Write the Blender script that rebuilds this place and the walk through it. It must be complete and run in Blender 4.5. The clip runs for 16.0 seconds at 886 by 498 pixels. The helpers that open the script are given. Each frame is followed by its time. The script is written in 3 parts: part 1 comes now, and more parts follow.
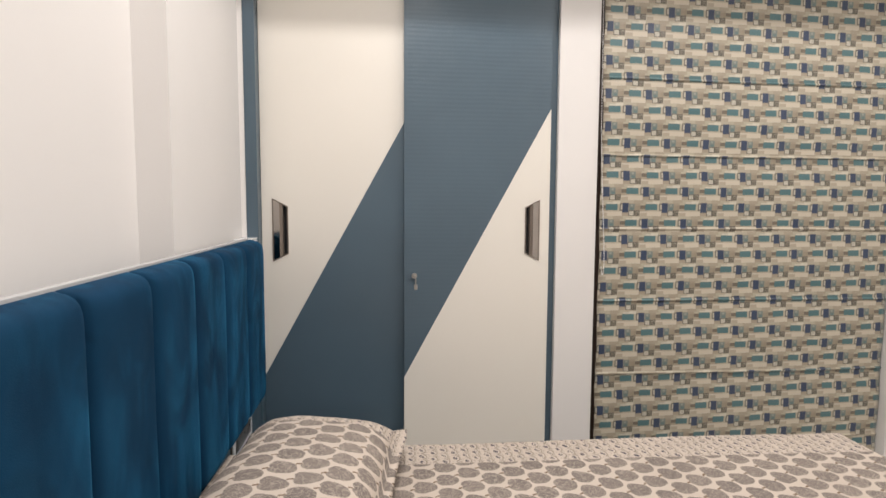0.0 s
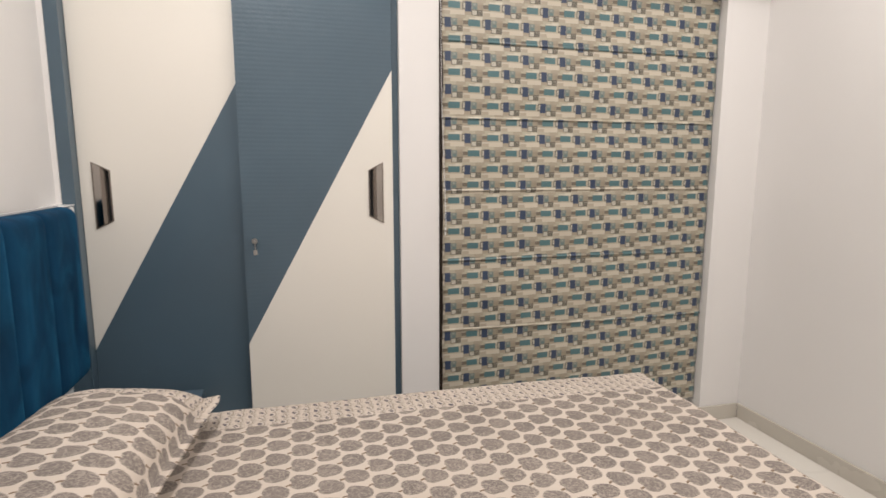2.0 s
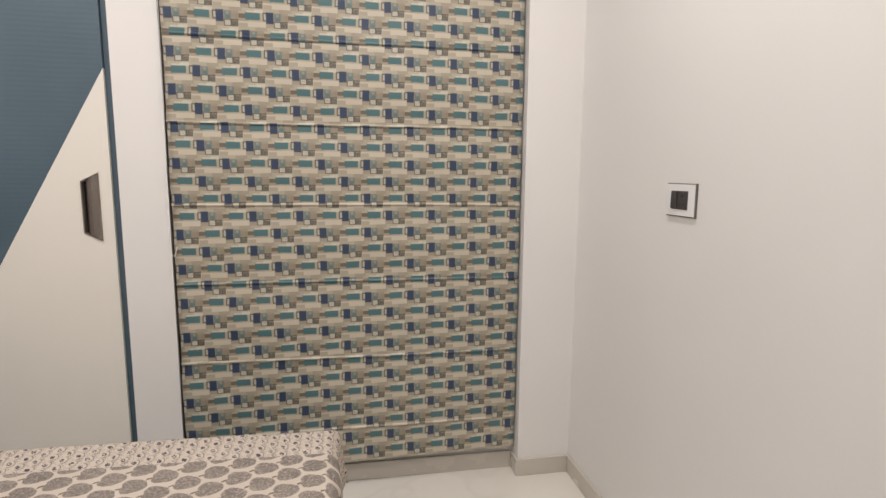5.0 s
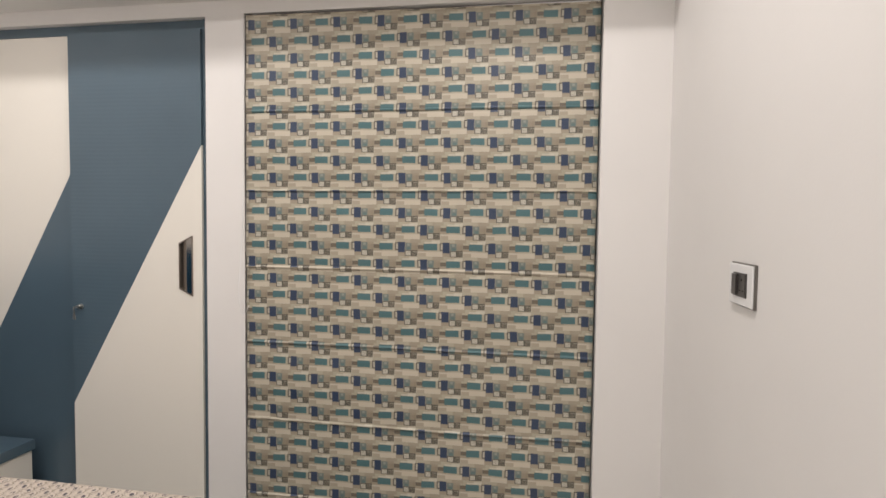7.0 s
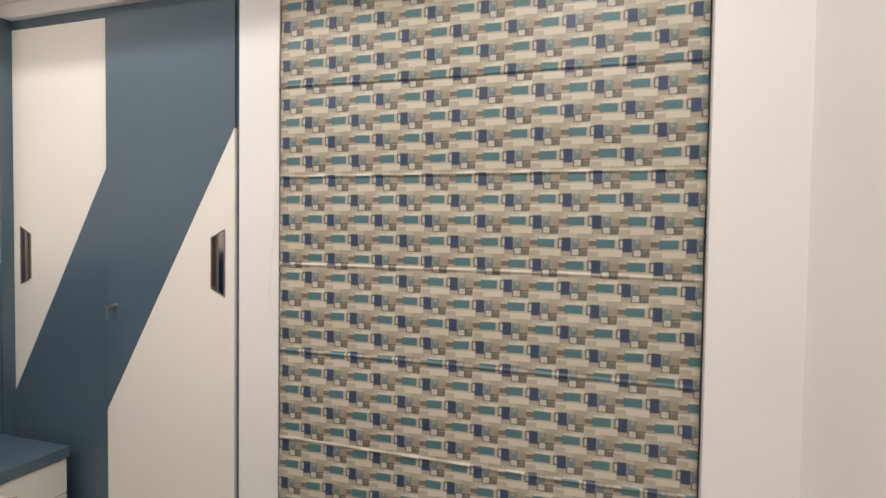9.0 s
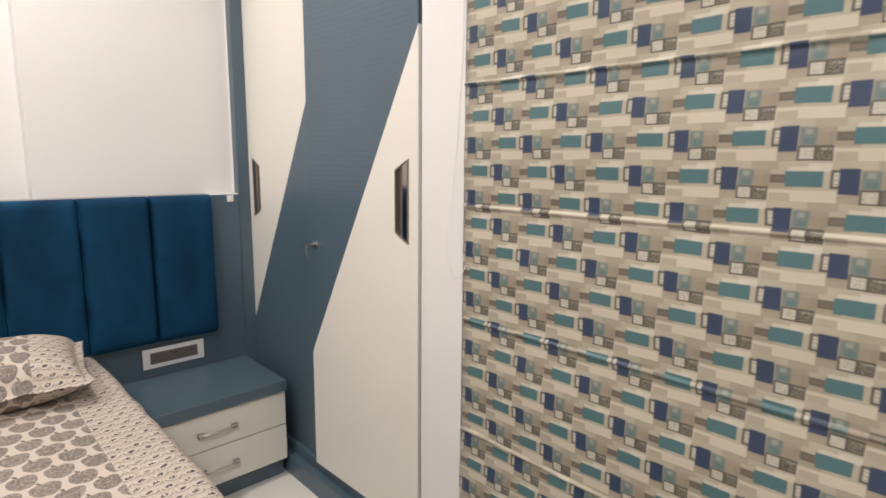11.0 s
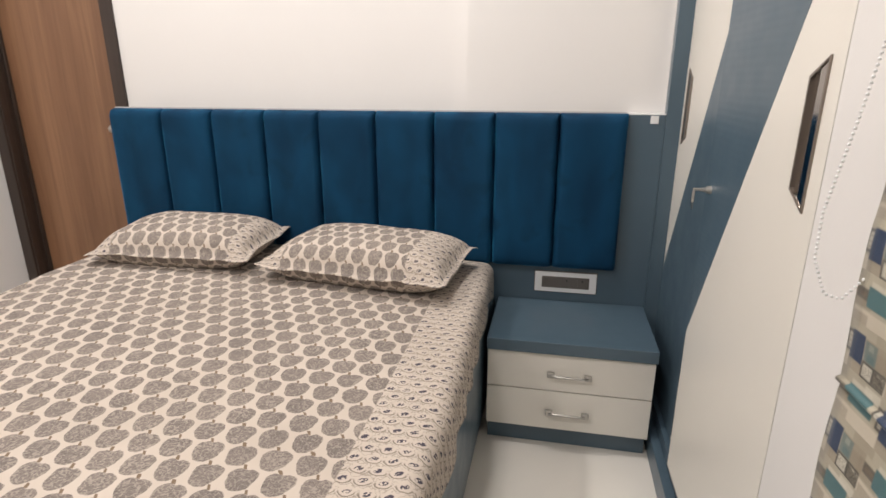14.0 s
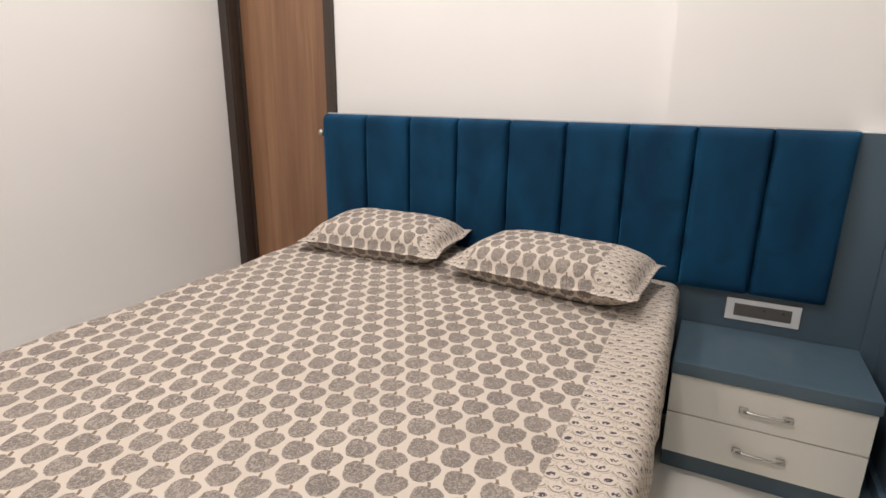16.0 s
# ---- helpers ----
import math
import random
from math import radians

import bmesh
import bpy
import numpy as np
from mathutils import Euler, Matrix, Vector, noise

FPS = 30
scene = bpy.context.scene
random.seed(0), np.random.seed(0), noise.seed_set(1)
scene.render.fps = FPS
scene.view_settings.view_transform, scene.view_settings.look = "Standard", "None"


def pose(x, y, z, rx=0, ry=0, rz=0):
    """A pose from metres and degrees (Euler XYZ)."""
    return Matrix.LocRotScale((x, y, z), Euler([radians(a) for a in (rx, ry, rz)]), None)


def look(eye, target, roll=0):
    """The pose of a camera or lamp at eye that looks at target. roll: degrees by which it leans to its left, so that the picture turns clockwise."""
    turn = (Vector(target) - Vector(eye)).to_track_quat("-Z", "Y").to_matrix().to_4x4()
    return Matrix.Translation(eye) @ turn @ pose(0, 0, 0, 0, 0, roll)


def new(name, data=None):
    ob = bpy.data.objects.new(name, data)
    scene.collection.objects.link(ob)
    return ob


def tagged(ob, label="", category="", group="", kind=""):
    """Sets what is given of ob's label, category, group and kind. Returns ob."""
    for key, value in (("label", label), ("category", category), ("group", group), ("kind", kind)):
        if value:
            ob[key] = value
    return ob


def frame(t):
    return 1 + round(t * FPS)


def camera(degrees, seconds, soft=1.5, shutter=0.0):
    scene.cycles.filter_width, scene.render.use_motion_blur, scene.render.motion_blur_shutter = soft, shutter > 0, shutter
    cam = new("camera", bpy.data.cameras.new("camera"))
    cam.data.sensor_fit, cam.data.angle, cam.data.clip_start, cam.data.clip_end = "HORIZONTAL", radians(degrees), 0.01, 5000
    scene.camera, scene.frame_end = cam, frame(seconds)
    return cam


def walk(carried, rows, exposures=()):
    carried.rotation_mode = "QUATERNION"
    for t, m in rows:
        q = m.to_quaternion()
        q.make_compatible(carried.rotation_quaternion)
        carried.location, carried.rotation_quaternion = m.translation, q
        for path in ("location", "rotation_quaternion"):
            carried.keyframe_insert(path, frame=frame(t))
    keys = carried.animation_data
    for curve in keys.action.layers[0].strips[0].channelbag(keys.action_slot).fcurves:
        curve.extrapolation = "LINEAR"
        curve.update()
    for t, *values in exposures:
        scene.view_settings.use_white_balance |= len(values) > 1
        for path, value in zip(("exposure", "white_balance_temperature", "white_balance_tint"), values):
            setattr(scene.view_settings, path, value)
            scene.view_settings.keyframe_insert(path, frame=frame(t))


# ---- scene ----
cam = camera(77.8, 16.0, 1.5, 0.2)
PATH = [
    (0, (0.634, 0.368, 1.31), (0.834, 2.351, 1.146), 0.3),
    (0.5, (0.645, 0.372, 1.29), (0.846, 2.342, 1.013), 0.3),
    (1, (0.648, 0.363, 1.293), (0.886, 2.325, 0.987), 0.4),
    (1.5, (0.746, 0.319, 1.302), (1.102, 2.263, 0.997), 0.2),
    (2, (0.925, 0.299, 1.308), (1.42, 2.214, 1.014), 0.0),
    (2.5, (1.086, 0.269, 1.331), (1.68, 2.153, 1.018), 0.2),
    (3, (1.2, 0.328, 1.307), (1.914, 2.171, 1.003), 0.3),
    (3.5, (1.442, 0.375, 1.33), (2.154, 2.218, 1.023), 0.3),
    (4.3, (1.80, 0.362, 1.336), (2.41, 2.265, 1.035), 0.35),
    (5.2, (2.23, 0.400, 1.340), (2.51, 2.380, 1.065), 0.45),
    (6, (2.467, 0.503, 1.344), (2.459, 2.488, 1.098), 0.5),
    (6.5, (2.597, 0.518, 1.368), (2.373, 2.498, 1.2), 0.6),
    (7, (2.65, 0.524, 1.394), (2.33, 2.496, 1.299), 0.7),
    (7.5, (2.671, 0.532, 1.41), (2.294, 2.496, 1.378), 0.7),
    (8, (2.671, 0.611, 1.389), (2.265, 2.569, 1.37), 0.6),
    (10.5, (2.561, 1.419, 1.293), (1.351, 2.99, 1.031), 0.7),
    (11, (2.515, 1.557, 1.325), (1.081, 2.915, 1.007), 0.5),
    (11.5, (2.484, 1.735, 1.326), (0.822, 2.779, 0.942), 0.3),
    (12, (2.438, 1.897, 1.323), (0.627, 2.604, 0.853), 0.2),
    (12.5, (2.346, 2.0, 1.291), (0.467, 2.456, 0.78), 0.3),
    (13, (2.281, 2.079, 1.299), (0.363, 2.186, 0.741), 0.0),
    (13.5, (2.261, 2.165, 1.283), (0.356, 1.986, 0.702), -0.1),
    (14, (2.266, 2.188, 1.29), (0.393, 1.808, 0.703), 0.0),
    (14.5, (2.278, 2.184, 1.315), (0.441, 1.658, 0.725), -0.0),
    (15, (2.309, 2.125, 1.298), (0.496, 1.502, 0.727), 0.2),
    (15.5, (2.329, 2.075, 1.302), (0.564, 1.328, 0.731), 0.4),
    (16, (2.357, 2.042, 1.273), (0.633, 1.185, 0.731), 0.8),
]
walk(cam, [(t, look(eye, target, roll)) for t, eye, target, roll in PATH],
     exposures=[(0, -0.27), (0.5, -0.23), (1.5, -0.26), (3, -0.42), (7.5, -0.44), (10.5, -0.17), (12.5, -0.18), (14, -0.14), (15.3, -0.16), (16, -0.21)])
from mathutils.geometry import tessellate_polygon

# ---- world and lights ----
world = bpy.data.worlds.new("world")
scene.world = world
world.use_nodes = True
world.node_tree.nodes["Background"].inputs[0].default_value = (0.012, 0.014, 0.02, 1)
world.node_tree.nodes["Background"].inputs[1].default_value = 0.3
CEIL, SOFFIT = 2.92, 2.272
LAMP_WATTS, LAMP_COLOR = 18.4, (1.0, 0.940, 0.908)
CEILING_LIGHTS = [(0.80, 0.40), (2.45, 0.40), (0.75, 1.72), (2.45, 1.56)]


# ---- node helpers ----
def material(name, color=(0.8, 0.8, 0.8), rough=0.5, metal=0.0, spec=0.5):
    m = bpy.data.materials.new(name)
    m.use_nodes = True
    b = m.node_tree.nodes["Principled BSDF"]
    b.inputs["Base Color"].default_value = (*color, 1)
    b.inputs["Roughness"].default_value = rough
    b.inputs["Metallic"].default_value = metal
    b.inputs["Specular IOR Level"].default_value = spec
    return m


class Nodes:
    """Small builder for procedural patterns."""

    def __init__(self, m):
        self.t = m.node_tree
        self.bsdf = self.t.nodes["Principled BSDF"]

    def put(self, socket, v):
        if isinstance(v, bpy.types.NodeSocket):
            self.t.links.new(v, socket)
        elif isinstance(v, (tuple, list)) and len(v) == 3 and socket.type == "RGBA":
            socket.default_value = (*v, 1)
        else:
            socket.default_value = v

    def math(self, op, a, b=0.0, c=0.0):
        n = self.t.nodes.new("ShaderNodeMath")
        n.operation = op
        for s, v in zip(n.inputs, (a, b, c)):
            self.put(s, v)
        return n.outputs[0]

    def add(self, a, b): return self.math("ADD", a, b)
    def sub(self, a, b): return self.math("SUBTRACT", a, b)
    def mul(self, a, b): return self.math("MULTIPLY", a, b)
    def absol(self, a): return self.math("ABSOLUTE", a)

    def step(self, a, lo, hi):
        n = self.t.nodes.new("ShaderNodeMapRange")
        n.interpolation_type = "SMOOTHSTEP"
        self.put(n.inputs[0], a)
        n.inputs[1].default_value, n.inputs[2].default_value = lo, hi
        return n.outputs[0]

    def ramp(self, a, lo, hi, to_lo, to_hi):
        n = self.t.nodes.new("ShaderNodeMapRange")
        self.put(n.inputs[0], a)
        for i, v in enumerate((lo, hi, to_lo, to_hi)):
            n.inputs[1 + i].default_value = v
        return n.outputs[0]

    def coords(self, kind="Object"):
        return self.t.nodes.new("ShaderNodeTexCoord").outputs[kind]

    def split(self, v):
        n = self.t.nodes.new("ShaderNodeSeparateXYZ")
        self.put(n.inputs[0], v)
        return n.outputs

    def join(self, x, y, z=0.0):
        n = self.t.nodes.new("ShaderNodeCombineXYZ")
        for s, v in zip(n.inputs, (x, y, z)):
            self.put(s, v)
        return n.outputs[0]

    def scale(self, v, s):
        n = self.t.nodes.new("ShaderNodeMapping")
        self.put(n.inputs[0], v)
        n.inputs["Scale"].default_value = s
        return n.outputs[0]

    def noise(self, v, scale, detail=3.0, rough=0.5, distort=0.0):
        n = self.t.nodes.new("ShaderNodeTexNoise")
        self.put(n.inputs["Vector"], v)
        n.inputs["Scale"].default_value, n.inputs["Detail"].default_value = scale, detail
        n.inputs["Roughness"].default_value, n.inputs["Distortion"].default_value = rough, distort
        return n.outputs[0]

    def mix(self, f, a, b):
        n = self.t.nodes.new("ShaderNodeMix")
        n.data_type = "RGBA"
        self.put(n.inputs[0], f)
        self.put(n.inputs[6], a)
        self.put(n.inputs[7], b)
        return n.outputs[2]

    def bump(self, height, strength, distance):
        n = self.t.nodes.new("ShaderNodeBump")
        n.inputs["Strength"].default_value, n.inputs["Distance"].default_value = strength, distance
        self.put(n.inputs["Height"], height)
        self.put(self.bsdf.inputs["Normal"], n.outputs[0])

    def color(self, c): self.put(self.bsdf.inputs["Base Color"], c)
    def rough(self, r): self.put(self.bsdf.inputs["Roughness"], r)


# ---- materials ----
def make_paint(name, color, rough=0.55, scale=1.0):
    m = material(name, color, rough)
    n = Nodes(m)
    p = n.coords()
    big = n.noise(p, 1.3 * scale, 3)
    n.color(n.mix(n.ramp(big, 0.3, 0.7, 0, 1), tuple(c * 0.965 for c in color), color))
    n.rough(n.ramp(n.noise(p, 6, 3), 0.3, 0.7, rough - 0.06, rough + 0.06))
    n.bump(n.add(n.mul(n.noise(p, 160, 3), 0.6), n.mul(n.noise(p, 9, 2), 1.2)), 0.12, 0.002)
    return m


def make_blue(name="blue_laminate", ripple=0.0, rough=0.32):
    base = (0.079, 0.123, 0.160)
    m = material(name, base, rough, 0.0, 0.55)
    n = Nodes(m)
    p = n.coords()
    fine = n.noise(n.scale(p, (18, 18, 420)), 1.0, 2)
    n.color(n.mix(n.ramp(n.noise(p, 2.2, 4), 0.3, 0.7, 0, 1), tuple(c * 0.93 for c in base), tuple(c * 1.05 for c in base)))
    n.rough(n.ramp(n.noise(p, 14, 3), 0.3, 0.7, rough - 0.04, rough + 0.05))
    if ripple:
        wob = n.noise(n.scale(p, (5, 5, 9)), 1.0, 1)
        z = n.split(p)[2]
        wave = n.math("SINE", n.add(n.mul(z, 2 * math.pi / 0.017), n.mul(wob, 3.5)))
        n.bump(n.mul(wave, ripple), 0.075, 0.0010)
    else:
        n.bump(fine, 0.05, 0.0008)
    return m


WALL = make_paint("wall_paint", (0.80, 0.780, 0.760), 0.5)
CEILING = make_paint("ceiling_paint", (0.78, 0.765, 0.74), 0.6)
CREAM = make_paint("cream_laminate", (0.82, 0.785, 0.715), 0.34)
BLUE = make_blue()
BLUE_RIPPLE = make_blue("rippled_blue_laminate", 1.0, 0.36)
SKIRT = make_paint("skirting_tile", (0.58, 0.54, 0.475), 0.25)
CHROME = material("brushed_steel", (0.50, 0.485, 0.46), 0.34, 1.0)
BRONZE = material("dull_bronze", (0.215, 0.178, 0.148), 0.34, 0.35)
MIRROR = material("polished_steel", (0.42, 0.385, 0.355), 0.10, 1.0)
# near-black for holes, slots and gaps: their shade put into the colour
DARK = material("gap_shade_black", (0.012, 0.012, 0.013), 0.6)
PLASTIC_W = material("white_plastic", (0.82, 0.82, 0.82), 0.25)
PLASTIC_G = material("graphite_plastic", (0.055, 0.05, 0.048), 0.28)
PLASTIC_T = material("taupe_plastic", (0.125, 0.112, 0.100), 0.3)
SILVER_PAINT = make_paint("pale_grey_board", (0.50, 0.50, 0.50), 0.5)
NIGHT = material("night_window_glass", (0.01, 0.012, 0.016), 0.06)


def make_floor():
    m = material("polished_vitrified_tile", (0.80, 0.77, 0.71), 0.12)
    n = Nodes(m)
    p = n.coords()
    warp = n.noise(p, 0.8, 3, 0.5, 0.8)
    vein = n.step(n.absol(n.sub(warp, 0.5)), 0.018, 0.0)
    soft = n.noise(p, 2.4, 4)
    c = n.mix(n.ramp(soft, 0.3, 0.7, 0, 1), (0.80, 0.77, 0.71), (0.75, 0.71, 0.65))
    c = n.mix(n.mul(vein, 0.16), c, (0.55, 0.52, 0.47))
    n.color(c)
    n.rough(n.ramp(n.noise(p, 5, 3), 0.3, 0.7, 0.09, 0.17))
    return m


def make_wood():
    m = material("walnut_veneer", (0.24, 0.12, 0.06), 0.42)
    n = Nodes(m)
    p = n.coords()
    grain = n.noise(n.scale(p, (26, 26, 1.1)), 1.0, 5, 0.6, 0.8)
    broad = n.noise(n.scale(p, (7, 7, 0.35)), 1.0, 3, 0.5, 0.5)
    pores = n.noise(n.scale(p, (220, 220, 5)), 1.0, 2)
    c = n.mix(n.ramp(broad, 0.32, 0.68, 0, 1), (0.31, 0.165, 0.09), (0.20, 0.10, 0.053))
    c = n.mix(n.ramp(grain, 0.35, 0.75, 0, 0.65), c, (0.13, 0.06, 0.03))
    c = n.mix(n.ramp(pores, 0.6, 0.8, 0, 0.3), c, (0.07, 0.035, 0.02))
    n.color(c)
    n.bump(grain, 0.08, 0.001)
    return m


def make_frame_wood():
    m = material("dark_stained_frame", (0.035, 0.022, 0.016), 0.4)
    n = Nodes(m)
    p = n.coords()
    g = n.noise(n.scale(p, (40, 40, 2)), 1.0, 4)
    n.color(n.mix(g, (0.022, 0.014, 0.011), (0.055, 0.036, 0.027)))
    n.bump(g, 0.1, 0.001)
    return m


def make_velvet():
    m = material("teal_blue_velvet", (0.004, 0.04, 0.085), 0.8, 0, 0.15)
    n = Nodes(m)
    p = n.coords()
    nap = n.noise(n.scale(p, (1, 3.0, 1.4)), 2.2, 2, 0.5, 0.3)
    n.color(n.mix(n.ramp(nap, 0.3, 0.7, 0, 1), (0.0024, 0.027, 0.065), (0.0044, 0.048, 0.109)))
    smudge = n.step(n.noise(p, 8.0, 3, 0.5, 0.6), 0.58, 0.72)
    n.color(n.mix(n.mul(smudge, 0.42), n.bsdf.inputs["Base Color"].links[0].from_socket, (0.002, 0.022, 0.05)))
    brushed = n.noise(n.scale(p, (1, 1.0, 0.6)), 7.0, 3, 0.5, 0.9)
    n.put(n.bsdf.inputs["Sheen Weight"], n.ramp(brushed, 0.42, 0.62, 0.0, 0.85))
    n.bsdf.inputs["Sheen Roughness"].default_value = 0.42
    n.bsdf.inputs["Sheen Tint"].default_value = (0.03, 0.25, 0.46, 1)
    lean = n.mul(n.split(p)[1], 0.10)
    n.bump(n.add(lean, n.add(n.mul(n.noise(p, 520, 2), 0.0004), n.add(n.mul(nap, 0.009), n.mul(n.noise(n.scale(p, (1, 1, 0.7)), 9.0, 2, 0.5, 0.8), 0.0032)))), 1.0, 1.0)
    return m


def rect(n, u, v, period, cu, cv, w, h, soft=0.0019):
    """Mask of a rectangle repeated along u."""
    du = n.absol(n.sub(n.math("WRAP", n.sub(u, cu), period / 2, -period / 2), 0.0))
    dv = n.absol(n.sub(v, cv))
    return n.mul(n.step(du, w / 2 + soft, w / 2 - soft), n.step(dv, h / 2 + soft, h / 2 - soft))


def make_blind_fabric():
    """Rows of overlapping patches, each row shifted by half a repeat."""
    m = material("printed_blind_fabric", (0.6, 0.53, 0.42), 0.37, 0, 0.45)
    n = Nodes(m)
    uv = n.split(n.coords("UV"))
    per, row = 0.1751, 0.0668
    wob = n.sub(n.noise(n.join(uv[0], uv[1]), 9.0, 2), 0.5)
    u0, v0 = n.add(uv[0], n.mul(n.sub(n.noise(n.join(uv[1], uv[0]), 12.0, 2), 0.5), 0.006)), n.add(uv[1], n.mul(wob, 0.007))
    k = n.math("FLOOR", n.math("DIVIDE", v0, row))
    odd = n.math("PINGPONG", k, 1.0)
    u = n.add(u0, n.mul(odd, per / 2))
    v = n.sub(v0, n.mul(n.add(k, 0.5), row))
    s = per / 242.0
    CREAM_C, TAN, TEAL, NAVY = (0.425, 0.388, 0.298), (0.245, 0.200, 0.145), (0.050, 0.138, 0.155), (0.010, 0.032, 0.086)
    GREY, INK, PALE = (0.185, 0.165, 0.125), (0.022, 0.020, 0.020), (0.60, 0.57, 0.48)
    c = n.mix(n.ramp(n.noise(n.join(uv[0], uv[1]), 14, 3), 0.35, 0.65, 0, 0.5), CREAM_C, (0.33, 0.29, 0.225))
    # centre x, centre y (down), width, height in two-hundred-and-forty-seconds of a repeat
    patches = [(165, 42, 150, 44, (0.56, 0.505, 0.41), 0.85), (30, 46, 70, 26, (0.50, 0.45, 0.36), 0.6), (95, -38, 60, 20, TAN, 0.4), (130, 43, 42, 32, TAN, 0.55), (20, 38, 44, 34, TAN, 0.6),
               (205, -32, 44, 18, PALE, 0.7), (74, -8, 70, 40, TAN, 0.6), (88, 0, 30, 30, TAN, 0.45), (125, 0, 60, 34, TAN, 0.55),
               (56, -6, 34, 38, TEAL, 0.62), (58, 4, 20, 14, TEAL, 0.5), (-6, -6, 22, 42, INK, 0.85), (-5, -6, 12, 30, PALE, 0.8),
               (18, -2, 38, 56, NAVY, 1.0), (72, 30, 68, 34, INK, 0.88), (56, 30, 27, 24, PALE, 0.85), (-5, -14, 10, 2, GREY, 0.7), (-5, -4, 10, 2, GREY, 0.7), (-5, 5, 10, 2, GREY, 0.7),
               (89, 30, 27, 26, GREY, 0.9), (92, 21, 22, 3, PALE, 0.5), (74, 52, 56, 10, GREY, 0.4), (56, -16, 14, 12, PALE, 0.25), (126, -6, 34, 20, INK, 0.7), (126, -6, 22, 9, (0.15, 0.115, 0.08), 0.85), (176, -29, 62, 10, PALE, 0.65),
               (176, -6, 72, 36, TEAL, 1.0)]
    for cx, cy, w, h, col, a in patches:
        c = n.mix(n.mul(rect(n, u, v, per, cx * s, -cy * s, w * s, h * s), a), c, col)
    # pen scribbles in the framed boxes
    lines = n.step(n.absol(n.sub(n.noise(n.scale(n.join(uv[0], uv[1]), (300, 190, 1)), 1.0, 1.5), 0.5)), 0.07, 0.02)
    c = n.mix(n.mul(n.mul(rect(n, u, v, per, 56 * s, -30 * s, 24 * s, 21 * s), lines), 0.5), c, GREY)
    c = n.mix(n.mul(n.mul(rect(n, u, v, per, 89 * s, -30 * s, 27 * s, 26 * s), lines), 0.8), c, INK)
    weave = n.noise(n.scale(n.join(uv[0], uv[1]), (900, 900, 1)), 1.0, 2)
    c = n.mix(n.ramp(weave, 0.3, 0.7, 0, 0.15), c, n.mix(0.4, c, (0.75, 0.68, 0.55)))
    n.color(c)
    n.bsdf.inputs["Sheen Weight"].default_value = 0.1
    n.bump(n.add(weave, n.mul(n.noise(n.join(uv[0], uv[1]), 30, 2), 2.0)), 0.2, 0.001)
    return m


